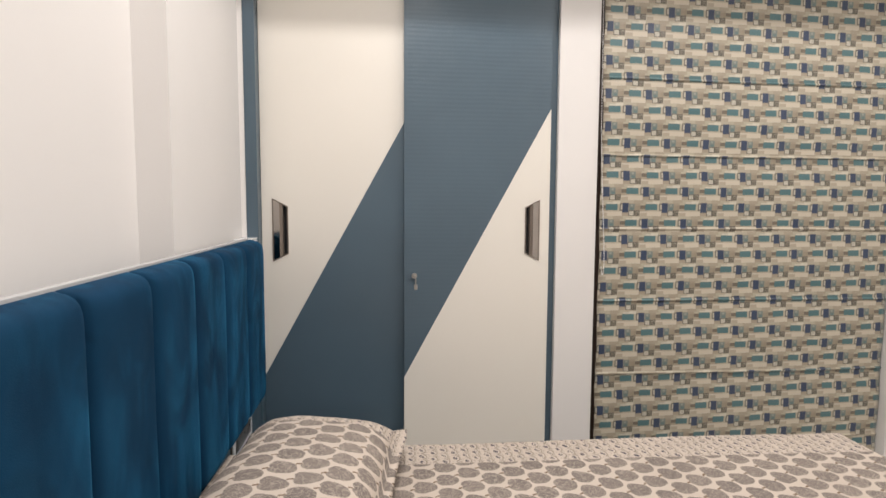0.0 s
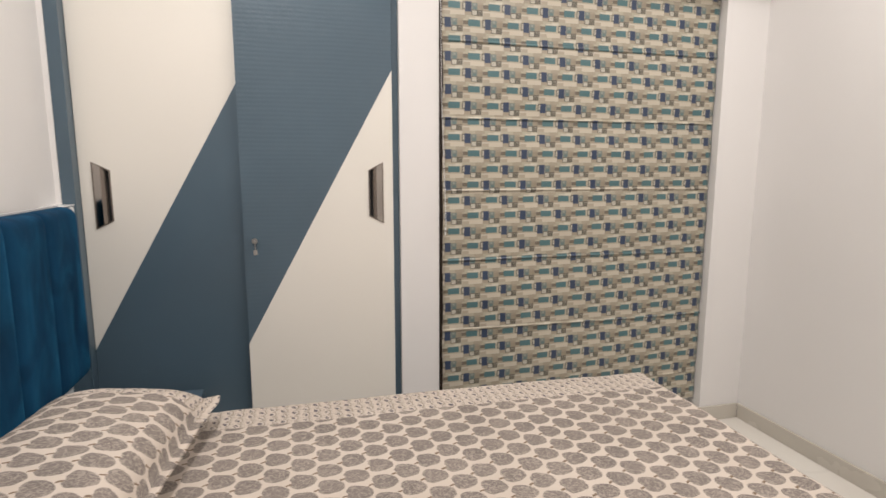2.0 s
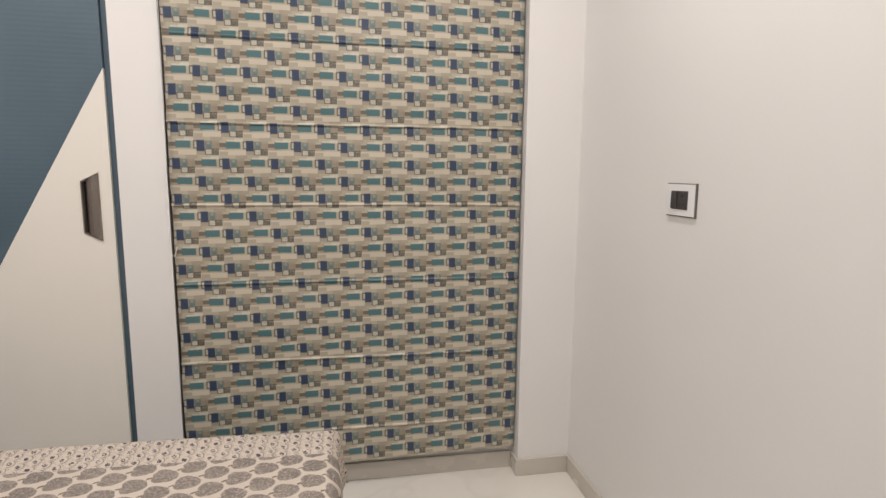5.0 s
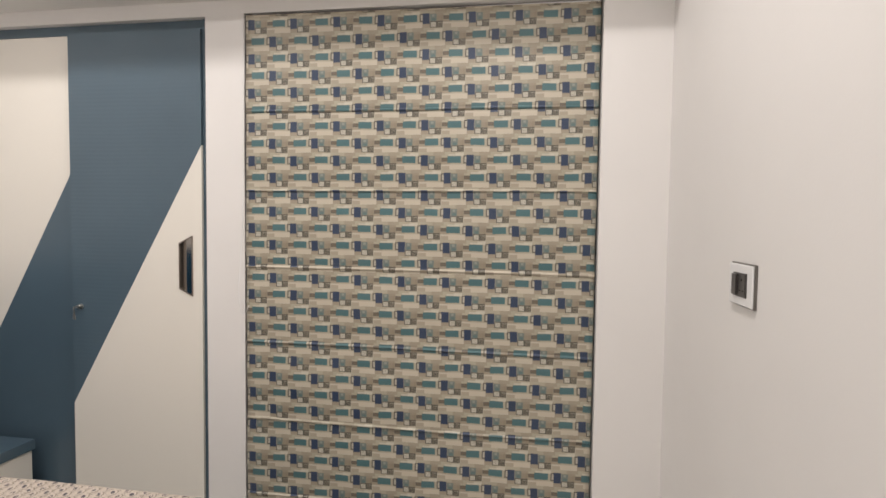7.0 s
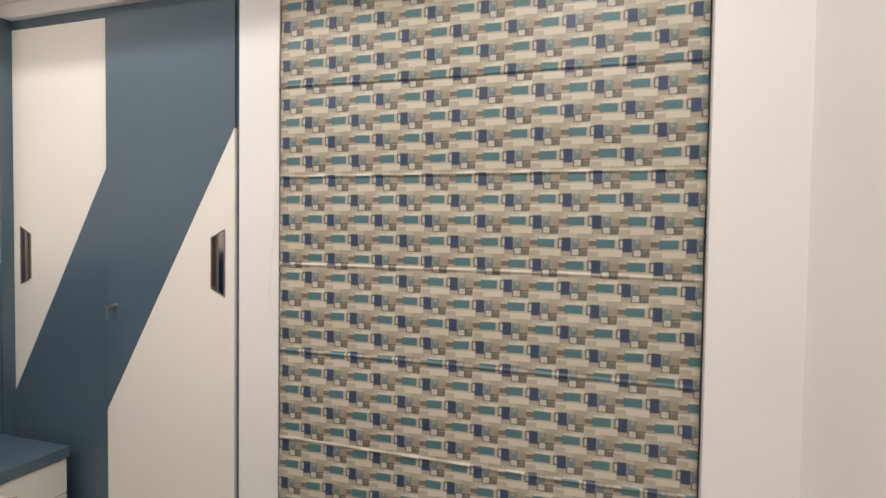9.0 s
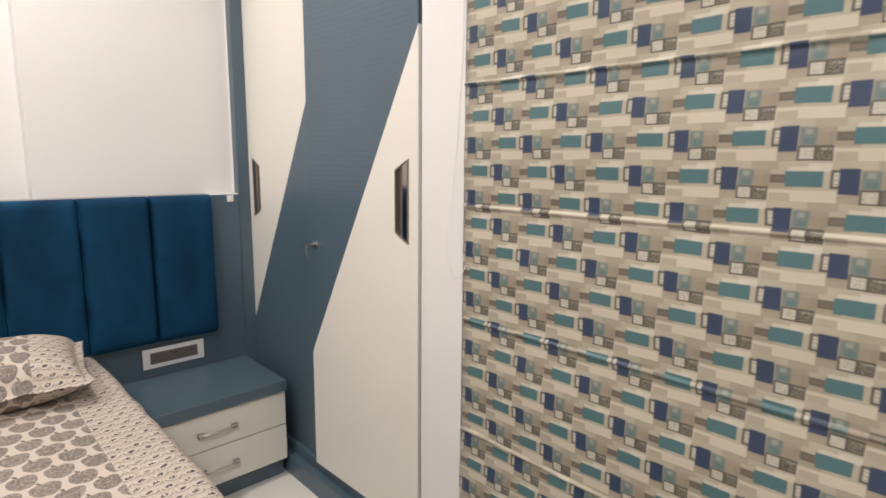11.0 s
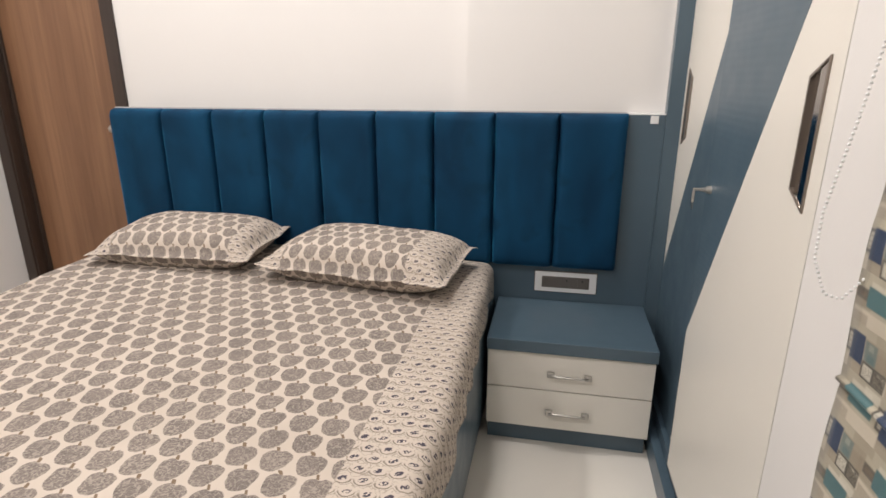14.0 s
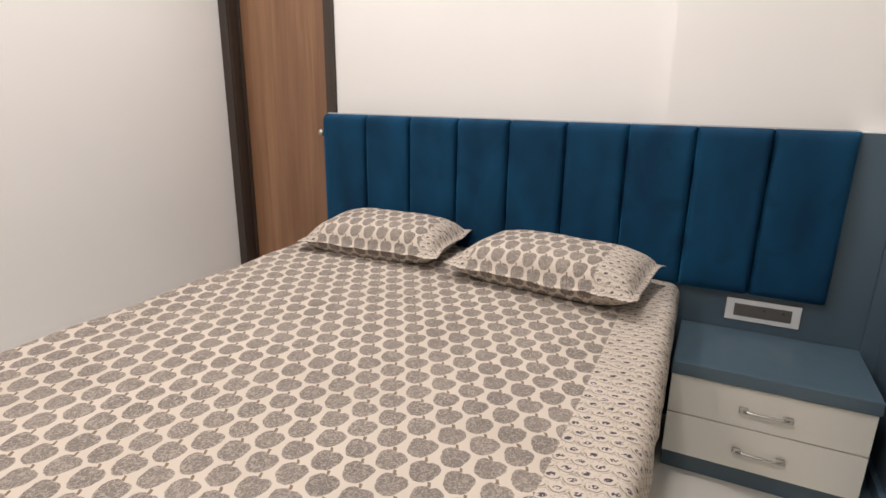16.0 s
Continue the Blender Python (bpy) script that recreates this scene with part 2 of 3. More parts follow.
def make_block_print(name, border_lo, border_hi):
    """Hand-block cotton: staggered fruit shapes, small scrolls in the border outside border_lo..border_hi of V."""
    m = material(name, (0.68, 0.6, 0.5), 0.85, 0, 0.2)
    n = Nodes(m)
    uv = n.split(n.coords("UV"))
    flat = n.join(uv[0], uv[1])
    j1, j2 = n.sub(n.noise(flat, 22, 2), 0.5), n.sub(n.noise(n.scale(flat, (-1, 1.3, 1)), 26, 2), 0.5)
    j3, j4 = n.sub(n.noise(flat, 85, 1), 0.5), n.sub(n.noise(n.scale(flat, (-1, 1.2, 1)), 90, 1), 0.5)
    u, v = n.add(uv[0], n.add(n.mul(j1, 0.010), n.mul(j3, 0.004))), n.add(uv[1], n.add(n.mul(j2, 0.010), n.mul(j4, 0.004)))
    pu, pv = 0.121, 0.0735
    blobs, stems = None, None
    for ou, ov in ((0, 0), (pu / 2, pv / 2)):
        du = n.math("WRAP", n.sub(u, ou), pu / 2, -pu / 2)
        dv = n.math("WRAP", n.sub(v, ov), pv / 2, -pv / 2)
        x, y = n.math("DIVIDE", du, 0.0302), n.math("DIVIDE", dv, 0.0290)
        taper = n.mul(y, n.add(1.0, n.mul(x, 0.22)))
        dent = n.mul(n.step(n.absol(n.add(y, 0.1)), 0.4, 0.0), n.mul(n.step(x, -0.3, -1.0), 0.28))
        d = n.add(n.add(n.math("POWER", n.absol(x), 2.3), n.math("POWER", n.absol(taper), 2.3)), dent)
        b = n.step(d, 1.06, 0.92)
        st = n.mul(n.step(n.absol(n.add(du, 0.0335)), 0.0068, 0.005), n.step(n.absol(n.add(n.add(dv, 0.010), n.mul(n.add(du, 0.034), -0.5))), 0.0042, 0.0028))
        blobs = b if blobs is None else n.math("MAXIMUM", blobs, b)
        stems = st if stems is None else n.math("MAXIMUM", stems, st)
    base = n.mix(n.ramp(n.noise(flat, 4, 3), 0.3, 0.7, 0, 1), (0.605, 0.530, 0.460), (0.545, 0.473, 0.405))
    curl = n.step(n.absol(n.sub(n.noise(flat, 95, 1.5, 0.5, 0.6), 0.5)), 0.065, 0.02)
    grain = n.noise(flat, 260, 2, 0.6)
    tone = n.mix(n.ramp(n.noise(flat, 7, 2), 0.35, 0.65, 0, 1), (0.245, 0.209, 0.186), (0.185, 0.159, 0.144))
    fruit = n.mix(n.ramp(grain, 0.46, 0.62, 0, 0.62), tone, (0.085, 0.072, 0.07))
    wear = n.ramp(n.noise(flat, 3.3, 3), 0.35, 0.65, 0.72, 0.46)
    fruit = n.mix(n.mul(curl, wear), fruit, (0.43, 0.375, 0.32))
    field = n.mix(n.mul(blobs, 0.94), base, fruit)
    field = n.mix(n.mul(stems, 0.85), field, (0.14, 0.085, 0.045))
    # border: staggered dishes, each with a shaded lower rim and an ink squiggle
    ru, rv = 0.031, 0.0395
    rows = n.math("PINGPONG", n.math("FLOOR", n.math("DIVIDE", u, ru)), 1.0)
    su = n.math("WRAP", n.sub(u, ru / 2), ru / 2, -ru / 2)
    sv = n.math("WRAP", n.add(v, n.mul(rows, rv / 2)), rv / 2, -rv / 2)
    eu, ev = n.math("DIVIDE", su, 0.0119), n.math("DIVIDE", sv, 0.0162)
    r = n.math("SQRT", n.add(n.mul(eu, eu), n.mul(ev, ev)))
    lower = n.step(eu, -0.25, 0.35)
    ring = n.mul(n.step(n.absol(n.sub(r, 1.02)), 0.17, 0.05), lower)
    ring2 = n.mul(n.step(n.absol(n.sub(r, 1.38)), 0.11, 0.03), n.step(eu, -0.9, 0.1))
    leaf = n.mul(n.step(n.absol(n.sub(n.noise(flat, 80, 1), 0.5)), 0.035, 0.012), n.step(r, 0.95, 1.1))
    spot = n.step(n.add(n.math("POWER", n.math("DIVIDE", n.add(su, 0.001), 0.0068), 2.0), n.math("POWER", n.math("DIVIDE", n.add(sv, n.mul(su, 0.5)), 0.0088), 2.0)), 1.15, 0.75)
    seed = n.mul(spot, n.step(n.absol(n.sub(n.noise(flat, 120, 1), 0.5)), 0.125, 0.07))
    bord = n.mix(n.mul(leaf, 0.5), base, (0.20, 0.165, 0.13))
    bord = n.mix(n.mul(ring2, 0.55), bord, (0.24, 0.205, 0.17))
    bord = n.mix(n.mul(ring, 0.85), bord, (0.19, 0.16, 0.13))
    bord = n.mix(n.mul(seed, 0.92), bord, (0.035, 0.032, 0.060))
    edge = n.math("MAXIMUM", n.step(uv[1], border_hi - 0.002, border_hi + 0.002), n.step(uv[1], border_lo + 0.002, border_lo - 0.002))
    n.color(n.mix(edge, field, bord))
    weave = n.noise(n.scale(flat, (700, 700, 1)), 1.0, 2)
    n.bump(n.add(weave, n.mul(n.noise(flat, 16, 4, 0.6, 0.4), 5.0)), 0.22, 0.0018)
    return m


FLOOR_M, WOOD, FRAME_WOOD, VELVET, BLIND_M = make_floor(), make_wood(), make_frame_wood(), make_velvet(), make_blind_fabric()
SPREAD_M = make_block_print("block_printed_cotton", -9.0, 1.825)
PILLOW_M = make_block_print("block_printed_pillow_cotton", 0.125, 0.69)


# ---- mesh helpers ----
def finish(bm, name, mats, smooth=False, parent=None):
    me = bpy.data.meshes.new(name)
    bmesh.ops.recalc_face_normals(bm, faces=bm.faces)
    bm.to_mesh(me)
    bm.free()
    for mt in mats if isinstance(mats, (list, tuple)) else [mats]:
        me.materials.append(mt)
    if smooth:
        me.polygons.foreach_set("use_smooth", [True] * len(me.polygons))
    ob = new(name, me)
    if parent:
        adopt(ob, parent)
    return ob


def adopt(ob, parent):
    ob.parent = parent
    ob.matrix_parent_inverse = parent.matrix_basis.inverted()
    return ob


def thing(name, at, label, category, **kw):
    e = new(name)
    e.empty_display_size = 0.1
    e.matrix_basis = Matrix.Translation(at)
    return tagged(e, label, category, **kw)


def add_box(bm, x0, x1, y0, y1, z0, z1, bevel=0.0, mat=0):
    m = Matrix.LocRotScale(((x0 + x1) / 2, (y0 + y1) / 2, (z0 + z1) / 2), None, (x1 - x0, y1 - y0, z1 - z0))
    g = bmesh.ops.create_cube(bm, size=1, matrix=m)
    faces = {f for v in g["verts"] for f in v.link_faces}
    for f in faces:
        f.material_index = mat
    if bevel:
        bmesh.ops.bevel(bm, geom=list({e for f in faces for e in f.edges}), offset=bevel, segments=2, affect="EDGES", profile=0.5)


def box(name, x0, x1, y0, y1, z0, z1, mat, bevel=0.0, parent=None):
    bm = bmesh.new()
    add_box(bm, x0, x1, y0, y1, z0, z1, bevel)
    return finish(bm, name, mat, parent=parent)


def boxes(name, rows, mat, bevel=0.0, parent=None):
    bm = bmesh.new()
    for r in rows:
        add_box(bm, *r, bevel)
    return finish(bm, name, mat, parent=parent)


def prism(name, outline, holes, y0, y1, mat, parent=None, bevel=0.0):
    """A board in the plane of a wall: outline and holes in (x, z), from y0 (front) to y1."""
    bm = bmesh.new()
    loops = [outline] + holes
    flat = [p for lp in loops for p in lp]
    front = [bm.verts.new((x, y0, z)) for x, z in flat]
    back = [bm.verts.new((x, y1, z)) for x, z in flat]
    for a, b, c in tessellate_polygon([[Vector((x, z, 0)) for x, z in lp] for lp in loops]):
        bm.faces.new((front[a], front[b], front[c]))
        bm.faces.new((back[c], back[b], back[a]))
    k = 0
    for lp in loops:
        for i in range(len(lp)):
            a, b = k + i, k + (i + 1) % len(lp)
            bm.faces.new((front[a], front[b], back[b], back[a]))
        k += len(lp)
    return finish(bm, name, mat, parent=parent)


def add_tube(bm, pts, r, sides=10):
    """A round bar along points."""
    rings = []
    for i, p in enumerate(pts):
        a, b = Vector(pts[max(i - 1, 0)]), Vector(pts[min(i + 1, len(pts) - 1)])
        q = (b - a).to_track_quat("Z", "Y")
        rings.append([bm.verts.new(Vector(p) + q @ Vector((r * math.cos(2 * math.pi * k / sides), r * math.sin(2 * math.pi * k / sides), 0))) for k in range(sides)])
    for a, b in zip(rings, rings[1:]):
        for k in range(sides):
            bm.faces.new((a[k], a[(k + 1) % sides], b[(k + 1) % sides], b[k])).smooth = True
    bm.faces.new(rings[0][::-1])
    bm.faces.new(rings[-1])


def sheet(name, nu, nv, place, mat, uv=None, smooth=True, parent=None, closed=False):
    """A grid surface: place(i, j) gives a point, uv(i, j) its cloth coordinate in metres."""
    bm = bmesh.new()
    layer = bm.loops.layers.uv.new("UVMap")
    g = [[bm.verts.new(place(i, j)) for j in range(nv)] for i in range(nu)]
    for i in range(nu - 1):
        for j in range(nv - 1):
            ids = ((i, j), (i + 1, j), (i + 1, j + 1), (i, j + 1))
            f = bm.faces.new([g[a][b] for a, b in ids])
            if uv:
                for lp, (a, b) in zip(f.loops, ids):
                    lp[layer].uv = uv(a, b)
    return finish(bm, name, mat, smooth, parent)


# ---- the room ----
XE, YS, YN, YP = 3.125, -0.52, 2.592, 2.578
W0, W1, WTOP = 0.088, 1.332, 2.212          # wardrobe niche
B0, B1, BTOP = 1.500, 2.887, 2.216          # window recess
STEP_Y, STEP_X = 1.84, 0.087                # the pier on the bed wall
D0, D1, DTOP = -0.455, 0.195, 2.06          # door opening

tagged(box("floor", -0.3, XE + 0.15, YS - 0.15, 3.3, -0.12, 0, FLOOR_M), "polished cream vitrified tile floor with faint grey veins", "floor", kind="structure")
tagged(boxes("wall_north", [
    (-0.15, W0 - 0.001, 2.5715, 3.3, 0, WTOP), (-0.15, W0, YN, 3.3, WTOP, CEIL), (W1, B0, YN, 3.3, 0, CEIL), (B1, XE, YP, 3.3, 0, CEIL),
    (W0, W1, YN, 3.3, WTOP, CEIL), (B0, B1, YN, 3.3, BTOP, CEIL), (B0, B1, 2.76, 3.3, 0, 0.25), (W0, W1, 3.22, 3.3, 0, WTOP),
    (B0, B1, 2.88, 3.3, 0.25, BTOP)], WALL, 0.0), "cream painted wall with wardrobe niche and window recess", "wall", kind="structure")
tagged(box("wall_east", XE, XE + 0.15, YS - 0.15, 3.3, 0, CEIL, WALL), "plain cream painted side wall", "wall", kind="structure")
tagged(box("wall_south", -0.15, XE, YS - 0.15, YS, 0, CEIL, WALL), "plain cream painted wall beside the door", "wall", kind="structure")
west = tagged(boxes("wall_west", [(-0.15, 0, D1 + 0.06, STEP_Y, 0, CEIL), (-0.15, STEP_X, STEP_Y, 2.571, 0, CEIL), (-0.15, STEP_X, 2.571, YN, WTOP + 0.001, CEIL), (-0.15, 0, YS, D1 + 0.06, DTOP + 0.06, CEIL)], WALL),
       "cream painted bed wall with a shallow pier", "wall", kind="structure")
for v in west.data.vertices:                # the pier is slightly out of square
    if v.co.x > 0.05:
        v.co.x -= 0.018 * (v.co.y - STEP_Y) / 0.73
tagged(boxes("ceiling", [(-0.15, XE + 0.15, YS - 0.15, 3.3, CEIL, CEIL + 0.1), (0, XE, 2.345, YN, SOFFIT, CEIL)], CEILING),
       "white plaster ceiling with a dropped border", "ceiling", kind="structure")
tagged(boxes("baseboard", [
    (XE - 0.011, XE, YS, YP - 0.011, 0.0005, 0.078), (B1 - 0.011, XE - 0.011, YP - 0.011, YP, 0.0005, 0.078), (B1 - 0.011, B1, YP, 2.652, 0.0005, 0.078),
    (B0, B1 - 0.011, 2.652, 2.664, 0.0005, 0.078), (0.0, XE - 0.011, YS, YS + 0.011, 0.0005, 0.078), (W1 + 0.002, B0, YN - 0.011, YN, 0.0005, 0.078)], SKIRT, 0.0015),
    "beige tile skirting along the wall", "skirting", kind="structure")
box_sill = tagged(box("trim", B0, B1, 2.664, 2.76, 0.0, 0.25, WALL), "cream painted wall under the window", "wall", kind="structure")

# window behind the blind
win = thing("window_1", (2.2, 2.85, 0.25), "dark window behind the closed blind", "window", kind="structure")
box("pane", B0 + 0.05, B1 - 0.05, 2.845, 2.85, 0.30, BTOP - 0.05, NIGHT, parent=win)
boxes("frame", [(B0, B0 + 0.05, 2.83, 2.875, 0.25, BTOP), (B1 - 0.05, B1, 2.83, 2.875, 0.25, BTOP), (B0 + 0.05, B1 - 0.05, 2.83, 2.875, 0.25, 0.30), (B0 + 0.05, B1 - 0.05, 2.83, 2.875, BTOP - 0.05, BTOP)], FRAME_WOOD, 0.002, win)

# dark strip in the gap beside the blind, standing in for the recess's shade
boxes("jamb", [(B0 + 0.001, B0 + 0.03, 2.600, 2.662, 0.079, BTOP - 0.001)], FRAME_WOOD, 0.002, win)

# door in the bed wall
door = thing("door_1", (-0.05, -0.13, 0), "closed walnut veneer door in a dark frame", "door", kind="structure")
boxes("frame", [(-0.15, 0.014, D1, D1 + 0.058, 0, DTOP + 0.058), (-0.15, 0.014, YS + 0.004, D0, 0, DTOP + 0.058), (-0.15, 0.014, D0, D1, DTOP, DTOP + 0.058),
                (-0.075, -0.058, D0, D0 + 0.014, 0, DTOP), (-0.03, 0.004, D0, D0 + 0.006, 0, DTOP)], FRAME_WOOD, 0.003, door)
box("leaf", -0.11, -0.075, D0 + 0.003, D1 - 0.003, 0.005, DTOP - 0.003, WOOD, 0.002, door)
bm = bmesh.new()
bmesh.ops.create_uvsphere(bm, u_segments=16, v_segments=10, radius=0.019, matrix=pose(-0.02, 0.13, 1.07))
bmesh.ops.create_cone(bm, cap_ends=True, segments=16, radius1=0.012, radius2=0.012, depth=0.06, matrix=pose(-0.05, 0.13, 1.07, 0, 90, 0))
finish(bm, "knob", CHROME, True, door)

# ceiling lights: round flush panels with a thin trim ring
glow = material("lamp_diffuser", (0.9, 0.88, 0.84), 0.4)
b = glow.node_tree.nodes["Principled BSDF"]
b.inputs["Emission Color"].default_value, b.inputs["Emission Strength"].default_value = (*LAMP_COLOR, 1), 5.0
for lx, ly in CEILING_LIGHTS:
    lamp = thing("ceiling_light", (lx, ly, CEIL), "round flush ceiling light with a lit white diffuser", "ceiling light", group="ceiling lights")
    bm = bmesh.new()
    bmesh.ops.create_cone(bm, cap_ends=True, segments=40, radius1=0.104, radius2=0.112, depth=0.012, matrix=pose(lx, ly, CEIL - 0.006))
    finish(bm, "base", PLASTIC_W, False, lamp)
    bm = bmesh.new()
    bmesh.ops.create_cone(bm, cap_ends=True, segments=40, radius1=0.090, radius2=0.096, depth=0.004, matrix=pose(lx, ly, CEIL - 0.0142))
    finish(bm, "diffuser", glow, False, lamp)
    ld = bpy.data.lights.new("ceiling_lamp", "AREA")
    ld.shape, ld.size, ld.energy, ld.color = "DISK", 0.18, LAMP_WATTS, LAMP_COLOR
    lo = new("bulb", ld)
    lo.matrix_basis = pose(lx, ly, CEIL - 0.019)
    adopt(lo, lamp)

# ---- wardrobe ----
ward = thing("wardrobe", (0.71, 2.9, 0), "two-door sliding wardrobe with a slate blue diagonal band on cream", "wardrobe")
FR = 2.622
boxes("frame", [(W0, 0.132, 2.571, 3.2, 0.13, WTOP), (1.3045, W1 - 0.001, 2.614, 3.2, 0.13, WTOP), (0.132, 1.305, FR, 3.2, 2.174, WTOP), (0.132, 1.305, 2.68, 3.2, 2.0, 2.174), (0.132, 1.305, 2.68, 3.2, 0.13, 0.2)], BLUE, 0.0012, ward)
boxes("plinth", [(W0, W1 - 0.001, 2.605, 3.2, 0.0, 0.13), (W0, W1 - 0.001, 2.575, 2.605, 0.0, 0.085)], BLUE, 0.002, ward)
# unseen near-black sheet behind the doors, the interior's shade put into its colour
box("back", 0.132, 1.305, 2.70, 2.72, 0.2, 2.0, DARK, parent=ward)


def pull(x_edge, x_in, yf, parent):
    """Trapezoid recessed pull: long side at x_edge, short side at x_in; steel lip on the long side."""
    z0, z1, i0, i1 = 1.075, 1.329, 1.106, 1.297
    out = [(x_edge, z0), (x_in, i0), (x_in, i1), (x_edge, z1)]
    cx, cz = (x_edge + x_in) / 2, (z0 + z1) / 2
    inset = [(cx + (x - cx) * 0.86, cz + (z - cz) * 0.958) for x, z in out]
    f = 0.44
    mid0 = (inset[0][0] + (inset[1][0] - inset[0][0]) * f, inset[0][1] + (inset[1][1] - inset[0][1]) * f)
    mid1 = (inset[3][0] + (inset[2][0] - inset[3][0]) * f, inset[3][1] + (inset[2][1] - inset[3][1]) * f)
    bm = bmesh.new()

    def ring(pts, y):
        return [bm.verts.new((x, y, z)) for x, z in pts]

    def bridge(a, b):
        for k in range(4):
            bm.faces.new((a[k], a[(k + 1) % 4], b[(k + 1) % 4], b[k]))
    skirt, rim, rim_in = ring(out, yf + 0.001), ring(out, yf - 0.0035), ring(inset, yf - 0.0035)
    bridge(skirt, rim)
    bridge(rim, rim_in)
    g = 0.72
    cut0 = (inset[0][0] + (inset[1][0] - inset[0][0]) * g, inset[0][1] + (inset[1][1] - inset[0][1]) * g)
    cut1 = (inset[3][0] + (inset[2][0] - inset[3][0]) * g, inset[3][1] + (inset[2][1] - inset[3][1]) * g)
    floor_in = ring(inset, yf - 0.0015)
    bridge(rim_in, floor_in)
    steel = bm.faces.new(ring([inset[0], mid0, mid1, inset[3]], yf - 0.0015))
    steel.material_index = 1
    bm.faces.new([bm.verts.new((x, y, z)) for (x, z), y in ((mid0, yf - 0.0015), (cut0, yf + 0.004), (cut1, yf + 0.004), (mid1, yf - 0.0015))])
    slot = [cut0, inset[1], inset[2], cut1]
    top, low = ring(slot, yf - 0.0015), ring(slot, yf + 0.017)
    bridge(top, low)
    # the slot's floor is near-black: shade of the recess put into the colour
    bm.faces.new(low).material_index = 2
    ob = finish(bm, "handle", [BRONZE, MIRROR, DARK], parent=parent)
    return tagged(ob, "polished steel and bronze recessed trapezoid pull")


def hole(x_edge, x_in):
    return [(x_edge, 1.076), (x_in, 1.107), (x_in, 1.296), (x_edge, 1.328)]


DB, DT, XJ = 0.133, 2.171, 0.700
YL, YR = 2.622, 2.597
left = tagged(prism("door", [(0.134, 0.606), (XJ + 0.02, 0.606 + (XJ + 0.02 - 0.134) * 1.818), (XJ + 0.02, DT), (0.134, DT)], [hole(0.175, 0.237)], YL, YL + 0.018, CREAM, ward), "cream sliding door with a blue lower corner")
adopt(prism("band", [(0.134, DB), (XJ + 0.02, DB), (XJ + 0.02, 0.6052 + (XJ + 0.02 - 0.134) * 1.818), (0.134, 0.6052)], [], YL - 0.0005, YL + 0.018, BLUE), left)
pull(0.175, 0.237, YL, left)
right = tagged(prism("door", [(XJ, DB), (1.303, DB), (1.303, 1.700), (XJ, 0.596)], [hole(1.262, 1.200)], YR, YR + 0.018, CREAM, ward), "cream sliding door with a blue upper corner")
adopt(prism("band", [(XJ, 0.5952), (1.303, 1.7012), (1.303, DT), (XJ, DT)], [], YR - 0.0005, YR + 0.018, BLUE_RIPPLE), right)
pull(1.262, 1.200, YR, right)
bm = bmesh.new()
bmesh.ops.create_cone(bm, cap_ends=True, segments=20, radius1=0.0115, radius2=0.010, depth=0.012, matrix=pose(0.741, YR - 0.006, 1.017, 90, 0, 0))
bmesh.ops.create_cone(bm, cap_ends=True, segments=16, radius1=0.006, radius2=0.005, depth=0.016, matrix=pose(0.741, YR - 0.018, 1.017, 90, 0, 0))
add_box(bm, 0.7395, 0.7425, YR - 0.044, YR - 0.022, 1.013, 1.021, 0.0008)
adopt(finish(bm, "lock", CHROME), right)
bm = bmesh.new()
add_box(bm, 0.7425, 0.7465, YR - 0.046, YR - 0.039, 0.982, 1.014, 0.0008)
add_box(bm, 0.7380, 0.7520, YR - 0.0437, YR - 0.0413, 0.966, 0.986, 0.001)
adopt(finish(bm, "key", CHROME), right)

# the right door hangs slightly out of line
for ob in (right, *right.children_recursive):
    for v in ob.data.vertices:
        v.co.y += (v.co.x - 1.0) * 0.02

# ---- roman blind ----
blind = thing("roman_blind", (2.2, 2.65, 0.1), "closed roman blind printed with navy, teal and beige patches", "window blind")
HEMS = [1.827, 1.516, 1.207, 0.897, 0.580, 0.268]
BX0, BX1, BZ0, BZ1 = 1.513, 2.881, 0.118, 2.205
NZ, NX = 1044, 64


def blind_point(i, j):
    x = BX0 + (BX1 - BX0) * i / (NX - 1)
    z = BZ0 + (BZ1 - BZ0) * j / (NZ - 1)
    y = 2.584 + 0.028 * (x - BX0) + 0.0022 * noise.noise((x * 3.0, z * 7.0, 1.3)) + 0.0015 * noise.noise((x * 11, z * 14, 4.0))
    for k, hz in enumerate(HEMS):
        hz += 0.006 * noise.noise((x * 1.3, k * 3.7, 0.5)) + (0.012 if k >= 3 else 0.004) * (x - 2.2) * (-1 if k >= 2 else 0.4)
        d = z - hz
        if abs(d) < 0.005:
            y -= 0.0062 * math.sqrt(max(0.0, 1 - (d / 0.005) ** 2))
        elif -0.02 < d <= -0.005:
            y += 0.0012 * (1 - (-d - 0.005) / 0.015)
        if -0.31 < d < 0:
            y -= 0.005 * math.sin(math.pi * -d / 0.31) ** 2
    if i in (0, NX - 1):
        x += 0.005 * noise.noise((z * 5.0, i, 2.0))
    return (x, y, z)


